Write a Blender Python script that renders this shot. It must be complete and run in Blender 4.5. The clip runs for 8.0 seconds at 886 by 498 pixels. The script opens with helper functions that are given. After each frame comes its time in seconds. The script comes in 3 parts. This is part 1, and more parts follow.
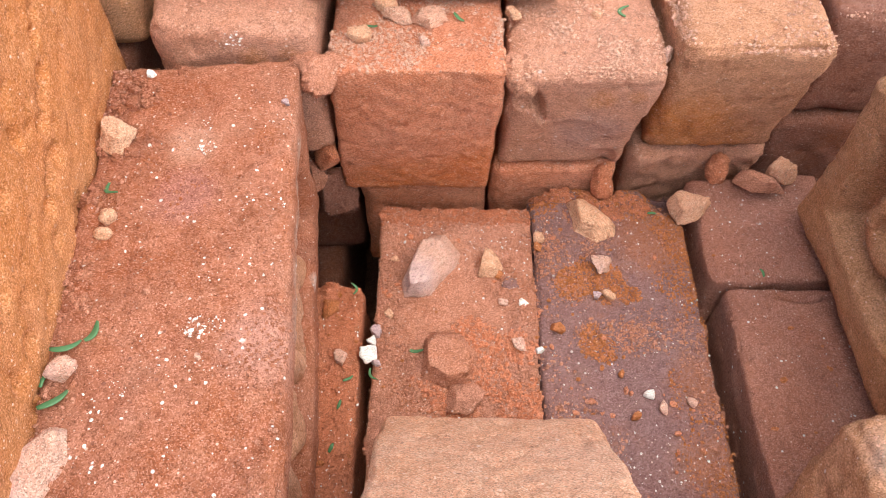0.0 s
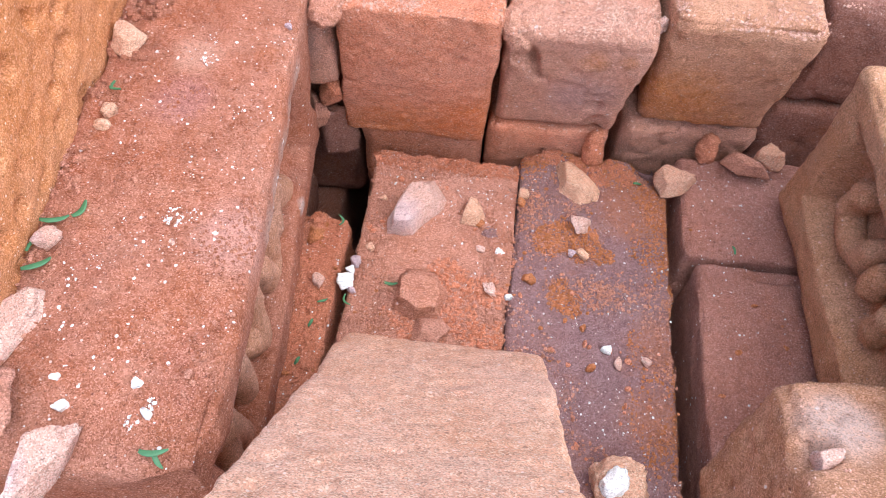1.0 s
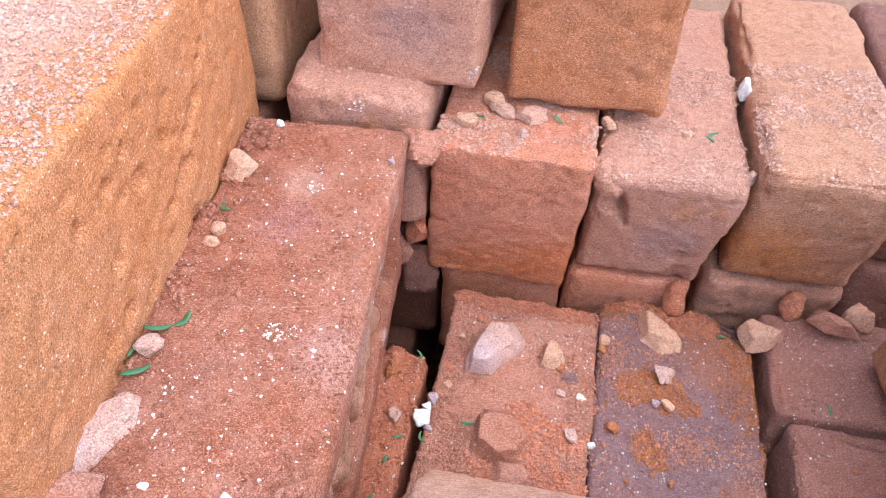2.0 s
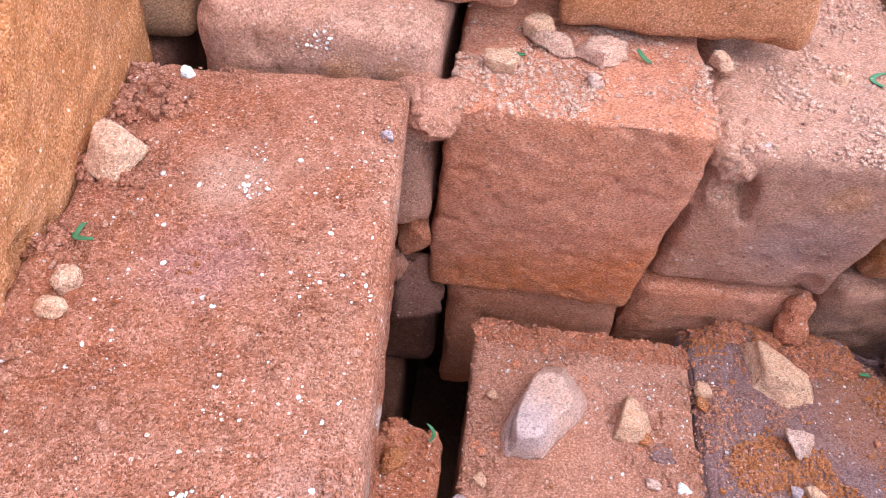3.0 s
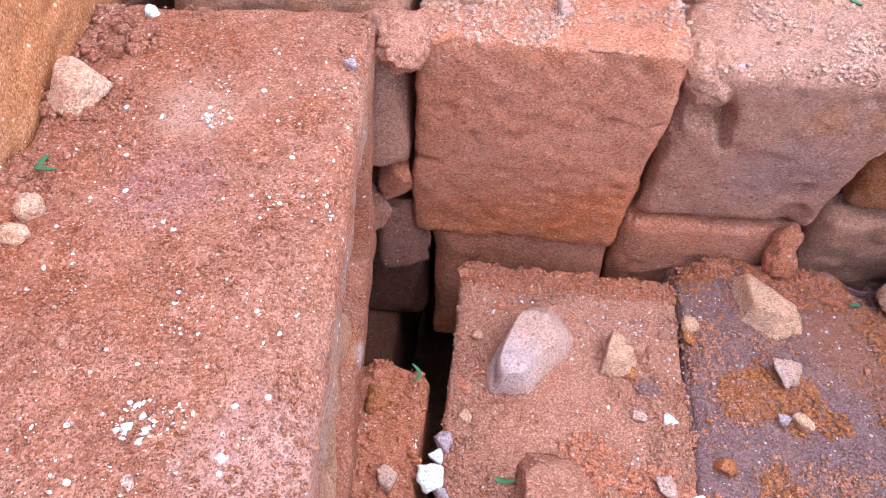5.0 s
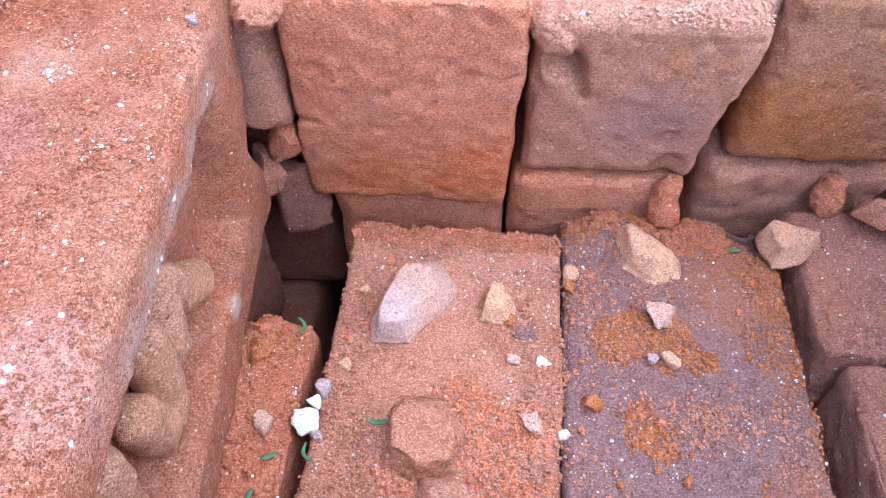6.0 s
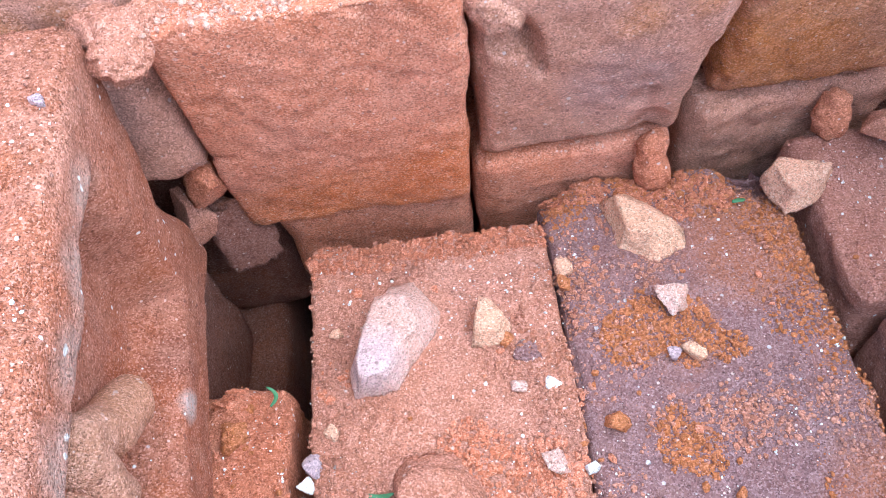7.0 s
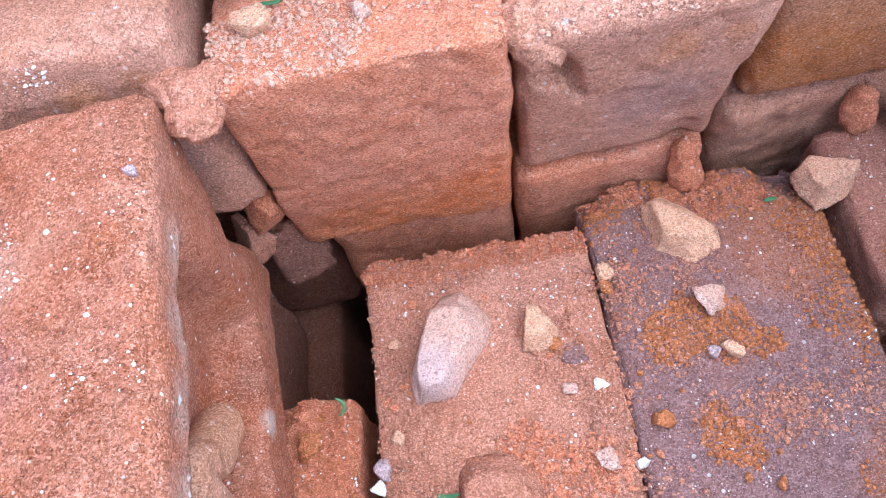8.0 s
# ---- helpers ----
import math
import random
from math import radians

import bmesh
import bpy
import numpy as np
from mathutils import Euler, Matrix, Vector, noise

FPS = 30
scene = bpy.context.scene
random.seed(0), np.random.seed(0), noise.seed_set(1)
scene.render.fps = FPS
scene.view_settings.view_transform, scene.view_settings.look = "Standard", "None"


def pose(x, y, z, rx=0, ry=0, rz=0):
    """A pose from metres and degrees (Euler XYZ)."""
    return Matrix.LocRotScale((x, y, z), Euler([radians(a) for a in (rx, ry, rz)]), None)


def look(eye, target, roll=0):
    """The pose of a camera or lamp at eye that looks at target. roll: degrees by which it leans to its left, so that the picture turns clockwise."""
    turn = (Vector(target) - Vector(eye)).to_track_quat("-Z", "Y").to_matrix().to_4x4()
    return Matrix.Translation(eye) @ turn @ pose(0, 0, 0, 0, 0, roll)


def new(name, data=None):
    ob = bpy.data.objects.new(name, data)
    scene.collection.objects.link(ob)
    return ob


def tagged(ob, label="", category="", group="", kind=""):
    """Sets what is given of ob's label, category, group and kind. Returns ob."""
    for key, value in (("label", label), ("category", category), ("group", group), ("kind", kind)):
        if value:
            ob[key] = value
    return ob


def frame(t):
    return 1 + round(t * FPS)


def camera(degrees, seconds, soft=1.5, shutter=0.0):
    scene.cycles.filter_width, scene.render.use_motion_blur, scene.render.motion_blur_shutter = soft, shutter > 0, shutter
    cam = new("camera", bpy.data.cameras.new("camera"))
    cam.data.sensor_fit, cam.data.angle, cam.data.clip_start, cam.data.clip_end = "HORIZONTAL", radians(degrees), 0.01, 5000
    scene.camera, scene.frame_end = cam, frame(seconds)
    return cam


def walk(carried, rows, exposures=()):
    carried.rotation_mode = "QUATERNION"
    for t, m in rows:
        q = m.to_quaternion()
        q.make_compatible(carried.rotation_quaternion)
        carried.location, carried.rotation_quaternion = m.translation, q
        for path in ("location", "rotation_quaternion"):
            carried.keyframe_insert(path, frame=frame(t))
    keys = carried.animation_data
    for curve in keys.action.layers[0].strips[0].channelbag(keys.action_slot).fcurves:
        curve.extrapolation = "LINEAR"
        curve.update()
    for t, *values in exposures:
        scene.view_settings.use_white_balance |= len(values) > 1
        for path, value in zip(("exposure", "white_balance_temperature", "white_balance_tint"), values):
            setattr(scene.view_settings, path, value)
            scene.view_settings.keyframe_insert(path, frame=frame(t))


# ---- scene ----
cam = camera(61.6, 8.0, soft=0.4)
PATH = [
    (0, (0.005, -0.009, 0.373), (-0.011, 1.113, -1.282), -0.6),
    (0.2, (0.008, -0.015, 0.362), (0.029, 1.079, -1.312), 3.0),
    (0.5, (0.033, -0.01, 0.391), (-0.061, 1.063, -1.294), -2.8),
    (0.7, (0.031, -0.026, 0.374), (-0.062, 1.049, -1.31), 1.2),
    (1, (0.035, -0.042, 0.374), (-0.05, 1.049, -1.301), 3.1),
    (1.2, (0.024, -0.056, 0.36), (0.049, 1.143, -1.241), 8.0),
    (1.5, (0.014, -0.069, 0.373), (-0.179, 1.307, -1.066), 3.2),
    (1.7, (0.011, -0.064, 0.37), (-0.243, 1.342, -1.03), 2.6),
    (2.8, (-0.021, 0.014, 0.291), (-0.154, 1.383, -1.162), 2.3),
    (3, (-0.045, 0.079, 0.257), (-0.132, 1.421, -1.223), 4.5),
    (3.5, (-0.053, 0.083, 0.219), (-0.176, 1.394, -1.286), 2.0),
    (4, (-0.045, 0.081, 0.231), (-0.14, 1.367, -1.298), 1.7),
    (4.2, (-0.043, 0.079, 0.234), (-0.155, 1.364, -1.294), 1.4),
    (5.3, (-0.019, 0.064, 0.257), (-0.144, 1.37, -1.252), 1.2),
    (5.5, (-0.01, 0.061, 0.264), (-0.14, 1.37, -1.243), 0.8),
    (6, (0.027, 0.052, 0.243), (-0.106, 1.344, -1.278), -0.9),
    (6.2, (0.039, 0.057, 0.243), (-0.158, 1.298, -1.313), -5.5),
    (6.5, (0.056, 0.089, 0.249), (-0.131, 1.274, -1.35), -11.2),
    (6.7, (0.042, 0.098, 0.24), (-0.074, 1.187, -1.433), -8.1),
    (7, (0.028, 0.114, 0.232), (-0.047, 1.227, -1.428), -11.1),
    (7.2, (0.024, 0.131, 0.257), (-0.085, 1.236, -1.406), -15.5),
    (7.5, (0.027, 0.134, 0.262), (-0.121, 1.177, -1.438), -18.5),
    (8, (0.021, 0.124, 0.261), (-0.125, 1.15, -1.45), -17.5),
]
walk(cam, [(t, look(eye, target, roll)) for t, eye, target, roll in PATH],
     exposures=[(0.0, 1.74, 7750, 4), (0.4, 1.86, 7100, 3), (1.0, 1.86, 6200, 4), (3.0, 1.82, 5850, 1), (5.5, 1.87, 5500, 3), (6.5, 2.16, 5400, 0), (7.0, 2.18, 5400, -2), (7.5, 1.96, 5500, 1), (8.0, 1.97, 5500, 0)])

# ---- world and light ----
world = bpy.data.worlds.new("sky")
scene.world = world
world.use_nodes = True
wt = world.node_tree
bg = wt.nodes["Background"]
sky = wt.nodes.new("ShaderNodeTexSky")
sky.sky_type = "NISHITA"
sky.sun_disc = False
sky.sun_elevation = radians(64)
sky.sun_rotation = radians(118)
wt.links.new(sky.outputs["Color"], bg.inputs["Color"])
bg.inputs["Strength"].default_value = 0.15
sun_data = bpy.data.lights.new("sun", "SUN")
sun_data.energy = 1.5
sun_data.angle = radians(110)
sun_data.color = (1.0, 0.96, 0.9)
sun = new("sun", sun_data)
sun.matrix_world = look((0.75, -0.2, 2.0), (0.0, 0.2, 0.0))


# ---- numeric noise for shapes ----
def lattice(ix, iy, iz, seed):
    h = (ix * 73856093) ^ (iy * 19349663) ^ (iz * 83492791) ^ (seed * 2654435)
    h = (h ^ (h >> 13)) * 1274126177
    h = h ^ (h >> 16)
    return (h & 0xFFFF) / 32767.5 - 1.0


def noise3(p, freq, seed):
    """Smooth value noise in -1..1 at the points p (n x 3)."""
    q = p * freq + 100.0
    f = np.floor(q).astype(np.int64)
    u = q - f
    u = u * u * (3 - 2 * u)
    out = np.zeros(len(p))
    for dx in (0, 1):
        wx = u[:, 0] if dx else 1 - u[:, 0]
        for dy in (0, 1):
            wy = u[:, 1] if dy else 1 - u[:, 1]
            for dz in (0, 1):
                wz = u[:, 2] if dz else 1 - u[:, 2]
                out += wx * wy * wz * lattice(f[:, 0] + dx, f[:, 1] + dy, f[:, 2] + dz, seed)
    return out


def smooth01(a):
    a = np.clip(a, 0, 1)
    return a * a * (3 - 2 * a)


def mesh_of(name, verts, quads, material):
    me = bpy.data.meshes.new(name)
    me.from_pydata(verts.tolist(), [], quads.tolist() if hasattr(quads, "tolist") else quads)
    me.polygons.foreach_set("use_smooth", np.ones(len(me.polygons), dtype=bool))
    me.materials.append(material)
    me.update()
    return me


def shell(n):
    """The quads of the surface of an n[0] x n[1] x n[2] lattice, and its vertices as whole numbers."""
    quads = []
    for ax in range(3):
        a, b = (ax + 1) % 3, (ax + 2) % 3
        ia, ib = np.meshgrid(np.arange(n[a]), np.arange(n[b]), indexing="ij")
        ia, ib = ia.ravel(), ib.ravel()
        for side in (0, n[ax]):
            corners = []
            steps = ((0, 0), (1, 0), (1, 1), (0, 1)) if side else ((0, 0), (0, 1), (1, 1), (1, 0))
            for da, db in steps:
                c = np.zeros((len(ia), 3), dtype=np.int64)
                c[:, ax], c[:, a], c[:, b] = side, ia + da, ib + db
                corners.append(c)
            quads.append(np.stack(corners, 1))
    quads = np.concatenate(quads)
    flat = quads.reshape(-1, 3)
    key = (flat[:, 0] * 4096 + flat[:, 1]) * 4096 + flat[:, 2]
    _, first, index = np.unique(key, return_index=True, return_inverse=True)
    return flat[first], index.reshape(-1, 4)


def brick(m, size, material, label, seed, cell=0.0025, r=0.006, wobble=0.0016, worn=0.004, taper=(0.0, 0.0), chips=(), frog=None, shear=0.0, lean=0.0, skew=0.0):
    """A hand-made brick, centred on the pose m. taper: how much narrower the foot is, in x and y. chips: (x, y, z, radius, depth).
    lean: how far the foot is set back in y. frog: (side of x, y0, y1, z0, z1, depth): the pressed hollow."""
    size = np.array(size)
    n = np.maximum(np.round(size / cell).astype(int), 4)
    lat, quads = shell(n)
    half = size / 2
    p = (lat / n * 2 - 1) * half
    rr = r * (1 + 0.55 * noise3(p, 28, seed) + 0.3 * noise3(p, 90, seed + 1))
    rr = np.clip(rr, 0.0015, None)[:, None]
    q = np.clip(p, -(half - rr), half - rr)
    d = p - q
    length = np.linalg.norm(d, axis=1, keepdims=True)
    nrm = d / np.maximum(length, 1e-9)
    out = q + rr * nrm
    edge = smooth01((1 - np.max(np.abs(nrm), axis=1)) / 0.25)
    near = np.sort(half - np.abs(p), axis=1)[:, 1]
    edge = np.maximum(edge, 0.6 * smooth01(1 - near / 0.012))
    move = wobble * noise3(p, 14, seed + 2) + 0.6 * wobble * noise3(p, 45, seed + 3) + 0.35 * wobble * noise3(p, 130, seed + 4)
    move += 0.35 * wobble * noise3(p, 250, seed + 8) + 0.0002 * noise3(p, 430, seed + 12)
    move -= worn * edge * np.clip(noise3(p, 38, seed + 5) + 0.25 * noise3(p, 120, seed + 6), 0, 1)
    pits = np.clip(noise3(p, 150, seed + 7) - 0.5, 0, 1)
    move -= 0.0045 * pits
    for cx, cy, cz, cr, depth in chips:
        dist = np.linalg.norm(p - np.array((cx, cy, cz)), axis=1)
        dist = dist * (1 + 0.25 * noise3(p, 60, seed + 9))
        move -= depth * smooth01(1.6 * (1 - dist / cr))
    out = out + nrm * move[:, None]
    if frog:
        side, y0, y1, z0, z1, depth = frog
        on = smooth01((nrm[:, 0] * side - 0.7) / 0.2)
        wob = 0.003 * noise3(p, 40, seed + 11)
        inside = np.minimum(np.minimum(p[:, 1] - y0, y1 - p[:, 1]), np.minimum(p[:, 2] - z0, z1 - p[:, 2])) + wob
        sink = depth * smooth01(inside / 0.012)
        out[:, 0] -= side * sink * on
    low = (half[2] - out[:, 2]) / size[2]
    out[:, 0] *= 1 - taper[0] * low
    out[:, 1] *= 1 - taper[1] * low
    out[:, 0] -= shear * low
    out[:, 1] += lean * low
    out[:, 0] -= skew * out[:, 1]
    ob = new("brick", mesh_of("brick", out, quads, material))
    ob.matrix_world = m
    return tagged(ob, label, "brick", "bricks of the stack", "thing")


def raised_mark(parent, x, side, chain, radius, material, seed):
    """One raised stroke of the maker's mark in a brick's hollow: a rounded ridge along a chain of (y, z) points."""
    pts = [np.array(c) for c in chain]
    line = []
    for a, b in zip(pts[:-1], pts[1:]):
        steps = max(2, int(np.linalg.norm(b - a) / 0.0015))
        line += [a + (b - a) * k / steps for k in range(steps)]
    line = np.array(line + [pts[-1]])
    for _ in range(6):
        line[1:-1] = 0.5 * line[1:-1] + 0.25 * (line[:-2] + line[2:])
    way = np.gradient(line, axis=0)
    way /= np.linalg.norm(way, axis=1, keepdims=True)
    n, ring = len(line), 16
    u = np.linspace(0, 1, n) * (n - 1) * 0.0015
    swell = np.sqrt(np.clip(1 - np.clip(1 - np.minimum(u, u[::-1]) / radius, 0, 1) ** 2, 0.02, 1))
    verts = []
    for i in range(n):
        across = np.array((-way[i, 1], way[i, 0]))
        for k in range(ring):
            a = 2 * math.pi * k / ring
            c = line[i] + across * radius * swell[i] * math.cos(a)
            verts.append((x + side * radius * swell[i] * math.sin(a), c[0], c[1]))
    verts = np.array(verts)
    verts += 0.0011 * np.stack([noise3(verts, 130, seed + k) + 0.6 * noise3(verts, 300, seed + 3 + k) for k in range(3)], 1)
    quads = [(ring * i + k, ring * i + (k + 1) % ring, ring * i + ring + (k + 1) % ring, ring * i + ring + k) for i in range(n - 1) for k in range(ring)]
    quads += [tuple(range(ring))[::-1], tuple(range(ring * (n - 1), ring * n))]
    ob = new("raised_mark", mesh_of("raised_mark", verts, quads, material))
    ob.parent = parent
    return ob


# ---- materials ----
def shade_nodes(name):
    mat = bpy.data.materials.new(name)
    mat.use_nodes = True
    nt = mat.node_tree
    return mat, nt, nt.nodes["Principled BSDF"]


def add_noise(nt, vec, scale, detail=4.0, rough=0.6):
    nd = nt.nodes.new("ShaderNodeTexNoise")
    nd.inputs["Scale"].default_value = scale
    nd.inputs["Detail"].default_value = detail
    nd.inputs["Roughness"].default_value = rough
    nt.links.new(vec, nd.inputs["Vector"])
    return nd.outputs["Fac"]


def add_ramp(nt, fac, a, b):
    nd = nt.nodes.new("ShaderNodeMapRange")
    nd.inputs["From Min"].default_value = a
    nd.inputs["From Max"].default_value = b
    nt.links.new(fac, nd.inputs["Value"])
    return nd.outputs["Result"]


def add_mix(nt, fac, a, b, mode="MIX", strength=None):
    nd = nt.nodes.new("ShaderNodeMix")
    nd.data_type = "RGBA"
    nd.blend_type = mode
    if strength is None:
        nt.links.new(fac, nd.inputs[0])
    else:
        mu = nt.nodes.new("ShaderNodeMath")
        mu.operation = "MULTIPLY"
        mu.inputs[1].default_value = strength
        nt.links.new(fac, mu.inputs[0])
        nt.links.new(mu.outputs[0], nd.inputs[0])
    for slot, value in ((6, a), (7, b)):
        if isinstance(value, tuple):
            nd.inputs[slot].default_value = (*value, 1)
        else:
            nt.links.new(value, nd.inputs[slot])
    return nd.outputs[2]


def math_node(nt, op, a, b=None, c=None):
    nd = nt.nodes.new("ShaderNodeMath")
    nd.operation = op
    for slot, value in enumerate((a, b, c)):
        if isinstance(value, (int, float)):
            nd.inputs[slot].default_value = value
        elif value is not None:
            nt.links.new(value, nd.inputs[slot])
    return nd.outputs[0]


def add_cells(nt, vec, scale):
    """Voronoi cells: the distance to the middle, and two random numbers for each cell."""
    nd = nt.nodes.new("ShaderNodeTexVoronoi")
    nd.inputs["Scale"].default_value = scale
    nt.links.new(vec, nd.inputs["Vector"])
    sep = nt.nodes.new("ShaderNodeSeparateColor")
    nt.links.new(nd.outputs["Color"], sep.inputs[0])
    return nd.outputs["Distance"], sep.outputs[0], sep.outputs[1]


def clay(name, main, second, stain, stain_amount=0.5, dust=0.35, specks=0.5, relief=1.0, ochre=0.3, spots=()):
    """Fired clay: two body colours, burnt stains, pale dust, sand grains, pits and white lime specks.
    spots: (x, y, z, radius, colour, amount) in the brick's own metres."""
    mat, nt, bsdf = shade_nodes(name)
    co = nt.nodes.new("ShaderNodeTexCoord")
    info = nt.nodes.new("ShaderNodeObjectInfo")
    shift = nt.nodes.new("ShaderNodeVectorMath")
    shift.operation = "ADD"
    nt.links.new(co.outputs["Object"], shift.inputs[0])
    nt.links.new(math_node(nt, "MULTIPLY", info.outputs["Random"], 17.0), shift.inputs[1])
    vec = shift.outputs[0]
    big = add_noise(nt, vec, 14, 5, 0.6)
    mid = add_noise(nt, vec, 48, 6, 0.65)
    patch = add_noise(nt, vec, 22, 6, 0.62)
    rust = add_noise(nt, vec, 31, 6, 0.7)
    cloud = add_noise(nt, vec, 150, 4, 0.6)
    fine = add_noise(nt, vec, 700, 3, 0.6)
    rough = add_noise(nt, vec, 120, 6, 0.68)
    far, tone, other = add_cells(nt, vec, 1900)
    col = add_mix(nt, add_ramp(nt, big, 0.36, 0.64), main, second)
    col = add_mix(nt, add_ramp(nt, patch, 0.54, 0.72), col, stain, strength=stain_amount)
    for px, py, pz, radius, colour, amount in spots:
        gap = nt.nodes.new("ShaderNodeVectorMath")
        gap.operation = "DISTANCE"
        gap.inputs[1].default_value = (px, py, pz)
        nt.links.new(co.outputs["Object"], gap.inputs[0])
        ragged = math_node(nt, "MULTIPLY_ADD", patch, 1.1 * radius, gap.outputs["Value"])
        ragged = math_node(nt, "MULTIPLY_ADD", cloud, 0.5 * radius, ragged)
        col = add_mix(nt, add_ramp(nt, ragged, 1.95 * radius, 1.3 * radius), col, colour, strength=amount)
    col = add_mix(nt, add_ramp(nt, rust, 0.55, 0.7), col, (0.5, 0.14, 0.035), strength=ochre)
    col = add_mix(nt, add_ramp(nt, mid, 0.48, 0.7), col, (0.66, 0.36, 0.27), strength=dust)
    # soft mottling, then single grains
    col = add_mix(nt, add_ramp(nt, cloud, 0.5, 0.3), col, tuple(0.5 * c for c in main), strength=0.35)
    col = add_mix(nt, add_ramp(nt, cloud, 0.52, 0.72), col, tuple(min(0.92, 1.3 * c + 0.03) for c in second), strength=0.45)
    col = add_mix(nt, add_ramp(nt, tone, 0.35, 0.0), col, tuple(0.28 * c for c in main), strength=0.55)
    col = add_mix(nt, add_ramp(nt, tone, 0.62, 1.0), col, tuple(min(0.95, 1.5 * c + 0.12) for c in second), strength=0.6)
    col = add_mix(nt, add_ramp(nt, fine, 0.4, 0.28), col, tuple(0.25 * c for c in main), strength=0.7)
    # pale and dark sand, lime specks of uneven size
    for scale, least, cut, colour, amount in ((520, 0.9, 0.3, (0.9, 0.66, 0.56), 0.6), (330, 0.93, 0.3, (0.16, 0.06, 0.05), 0.5),
                                              (300, 0.93, 0.26, (0.88, 0.83, 0.81), specks), (120, 0.955, 0.17, (0.88, 0.83, 0.8), specks)):
        dist, pick, size = add_cells(nt, vec, scale)
        edge = math_node(nt, "MULTIPLY_ADD", size, 0.7 * cut, 0.4 * cut)
        dist = math_node(nt, "MULTIPLY_ADD", fine, 0.22, math_node(nt, "SUBTRACT", dist, 0.11))
        dot = add_ramp(nt, math_node(nt, "SUBTRACT", edge, dist), -0.03, 0.05)
        col = add_mix(nt, math_node(nt, "MULTIPLY", dot, add_ramp(nt, pick, least, least + 0.01)), col, colour, strength=amount)
    nt.links.new(col, bsdf.inputs["Base Color"])
    bsdf.inputs["Roughness"].default_value = 0.95
    bsdf.inputs["Specular IOR Level"].default_value = 0.2
    # rounded grains over broken, pitted clay
    b1 = nt.nodes.new("ShaderNodeBump")
    b1.inputs["Strength"].default_value = min(1.0, relief)
    b1.inputs["Distance"].default_value = 0.0036
    nt.links.new(rough, b1.inputs["Height"])
    b2 = nt.nodes.new("ShaderNodeBump")
    b2.inputs["Strength"].default_value = 0.9 * relief
    b2.inputs["Distance"].default_value = 0.0006
    nt.links.new(math_node(nt, "MULTIPLY_ADD", other, 0.8, add_ramp(nt, far, 0.7, 0.0)), b2.inputs["Height"])
    nt.links.new(b1.outputs[0], b2.inputs["Normal"])
    nt.links.new(b2.outputs[0], bsdf.inputs["Normal"])
    return mat


RUST = (0.5, 0.15, 0.04)
m_slab = clay("clay_red", (0.42, 0.122, 0.055), (0.45, 0.175, 0.11), (0.38, 0.13, 0.09), 0.6, 0.25, 0.9,
              spots=[(0.0, 0.05, 0.063, 0.017, (0.42, 0.17, 0.16), 0.6), (-0.002, 0.082, 0.063, 0.014, (0.7, 0.4, 0.3), 0.5), (0.04, -0.03, 0.06, 0.02, (0.68, 0.36, 0.3), 0.6),
                     (0.043, 0.072, -0.03, 0.012, (0.28, 0.09, 0.055), 0.7), (0.045, 0.055, -0.036, 0.006, (0.75, 0.65, 0.6), 0.7), (0.045, 0.085, -0.01, 0.014, RUST, 0.5)]
              + [(0.048, 0.085 - 0.024 * k, 0.042, 0.012, (0.52, 0.37, 0.31), 0.65) for k in range(5)])
m_head = clay("clay_orange", (0.7, 0.22, 0.11), (0.72, 0.265, 0.165), (0.66, 0.22, 0.12), 0.4, 0.2, 0.2,
              spots=[(-0.03, -0.105, -0.055, 0.03, (0.7, 0.19, 0.06), 0.8), (0.0, -0.105, -0.05, 0.03, (0.7, 0.19, 0.055), 0.8), (0.034, -0.105, -0.04, 0.032, (0.7, 0.18, 0.05), 0.85)])
m_plum = clay("clay_burnt", (0.62, 0.27, 0.17), (0.58, 0.27, 0.19), (0.5, 0.23, 0.18), 0.5, 0.25, 0.4,
              spots=[(0.01, -0.112, -0.01, 0.026, (0.42, 0.25, 0.24), 0.6), (0.01, -0.115, 0.028, 0.01, (0.66, 0.25, 0.09), 0.6), (0.03, -0.115, 0.03, 0.008, (0.66, 0.25, 0.09), 0.5)])
m_tan = clay("clay_tan", (0.6, 0.26, 0.12), (0.56, 0.27, 0.15), (0.6, 0.22, 0.08), 0.4, 0.15, 0.12, ochre=0.3)
m_left = clay("clay_smooth", (0.49, 0.17, 0.057), (0.48, 0.19, 0.08), (0.46, 0.135, 0.038), 0.4, 0.12, 0.1, ochre=0.25, relief=0.6,
              spots=[(-0.02, 0.12 - 0.05 * k, 0.066, 0.046, (0.8, 0.5, 0.42), 0.8) for k in range(6)])
m_fr = clay("clay_pale", (0.5, 0.21, 0.095), (0.52, 0.25, 0.15), (0.5, 0.18, 0.07), 0.3, 0.2, 0.5, spots=[(-0.02, 0.07, 0.04, 0.02, (0.7, 0.5, 0.44), 0.7)])
m_rr = clay("clay_plum", (0.46, 0.18, 0.12), (0.42, 0.18, 0.135), (0.36, 0.15, 0.12), 0.5, 0.2, 0.9)
m_mark = clay("clay_sandy", (0.56, 0.25, 0.14), (0.55, 0.27, 0.18), (0.5, 0.22, 0.12), 0.3, 0.2, 0.3)
m_crumbly = clay("clay_crumbly", (0.58, 0.18, 0.09), (0.57, 0.2, 0.11), (0.5, 0.16, 0.08), 0.4, 0.2, 0.5, ochre=0.15)
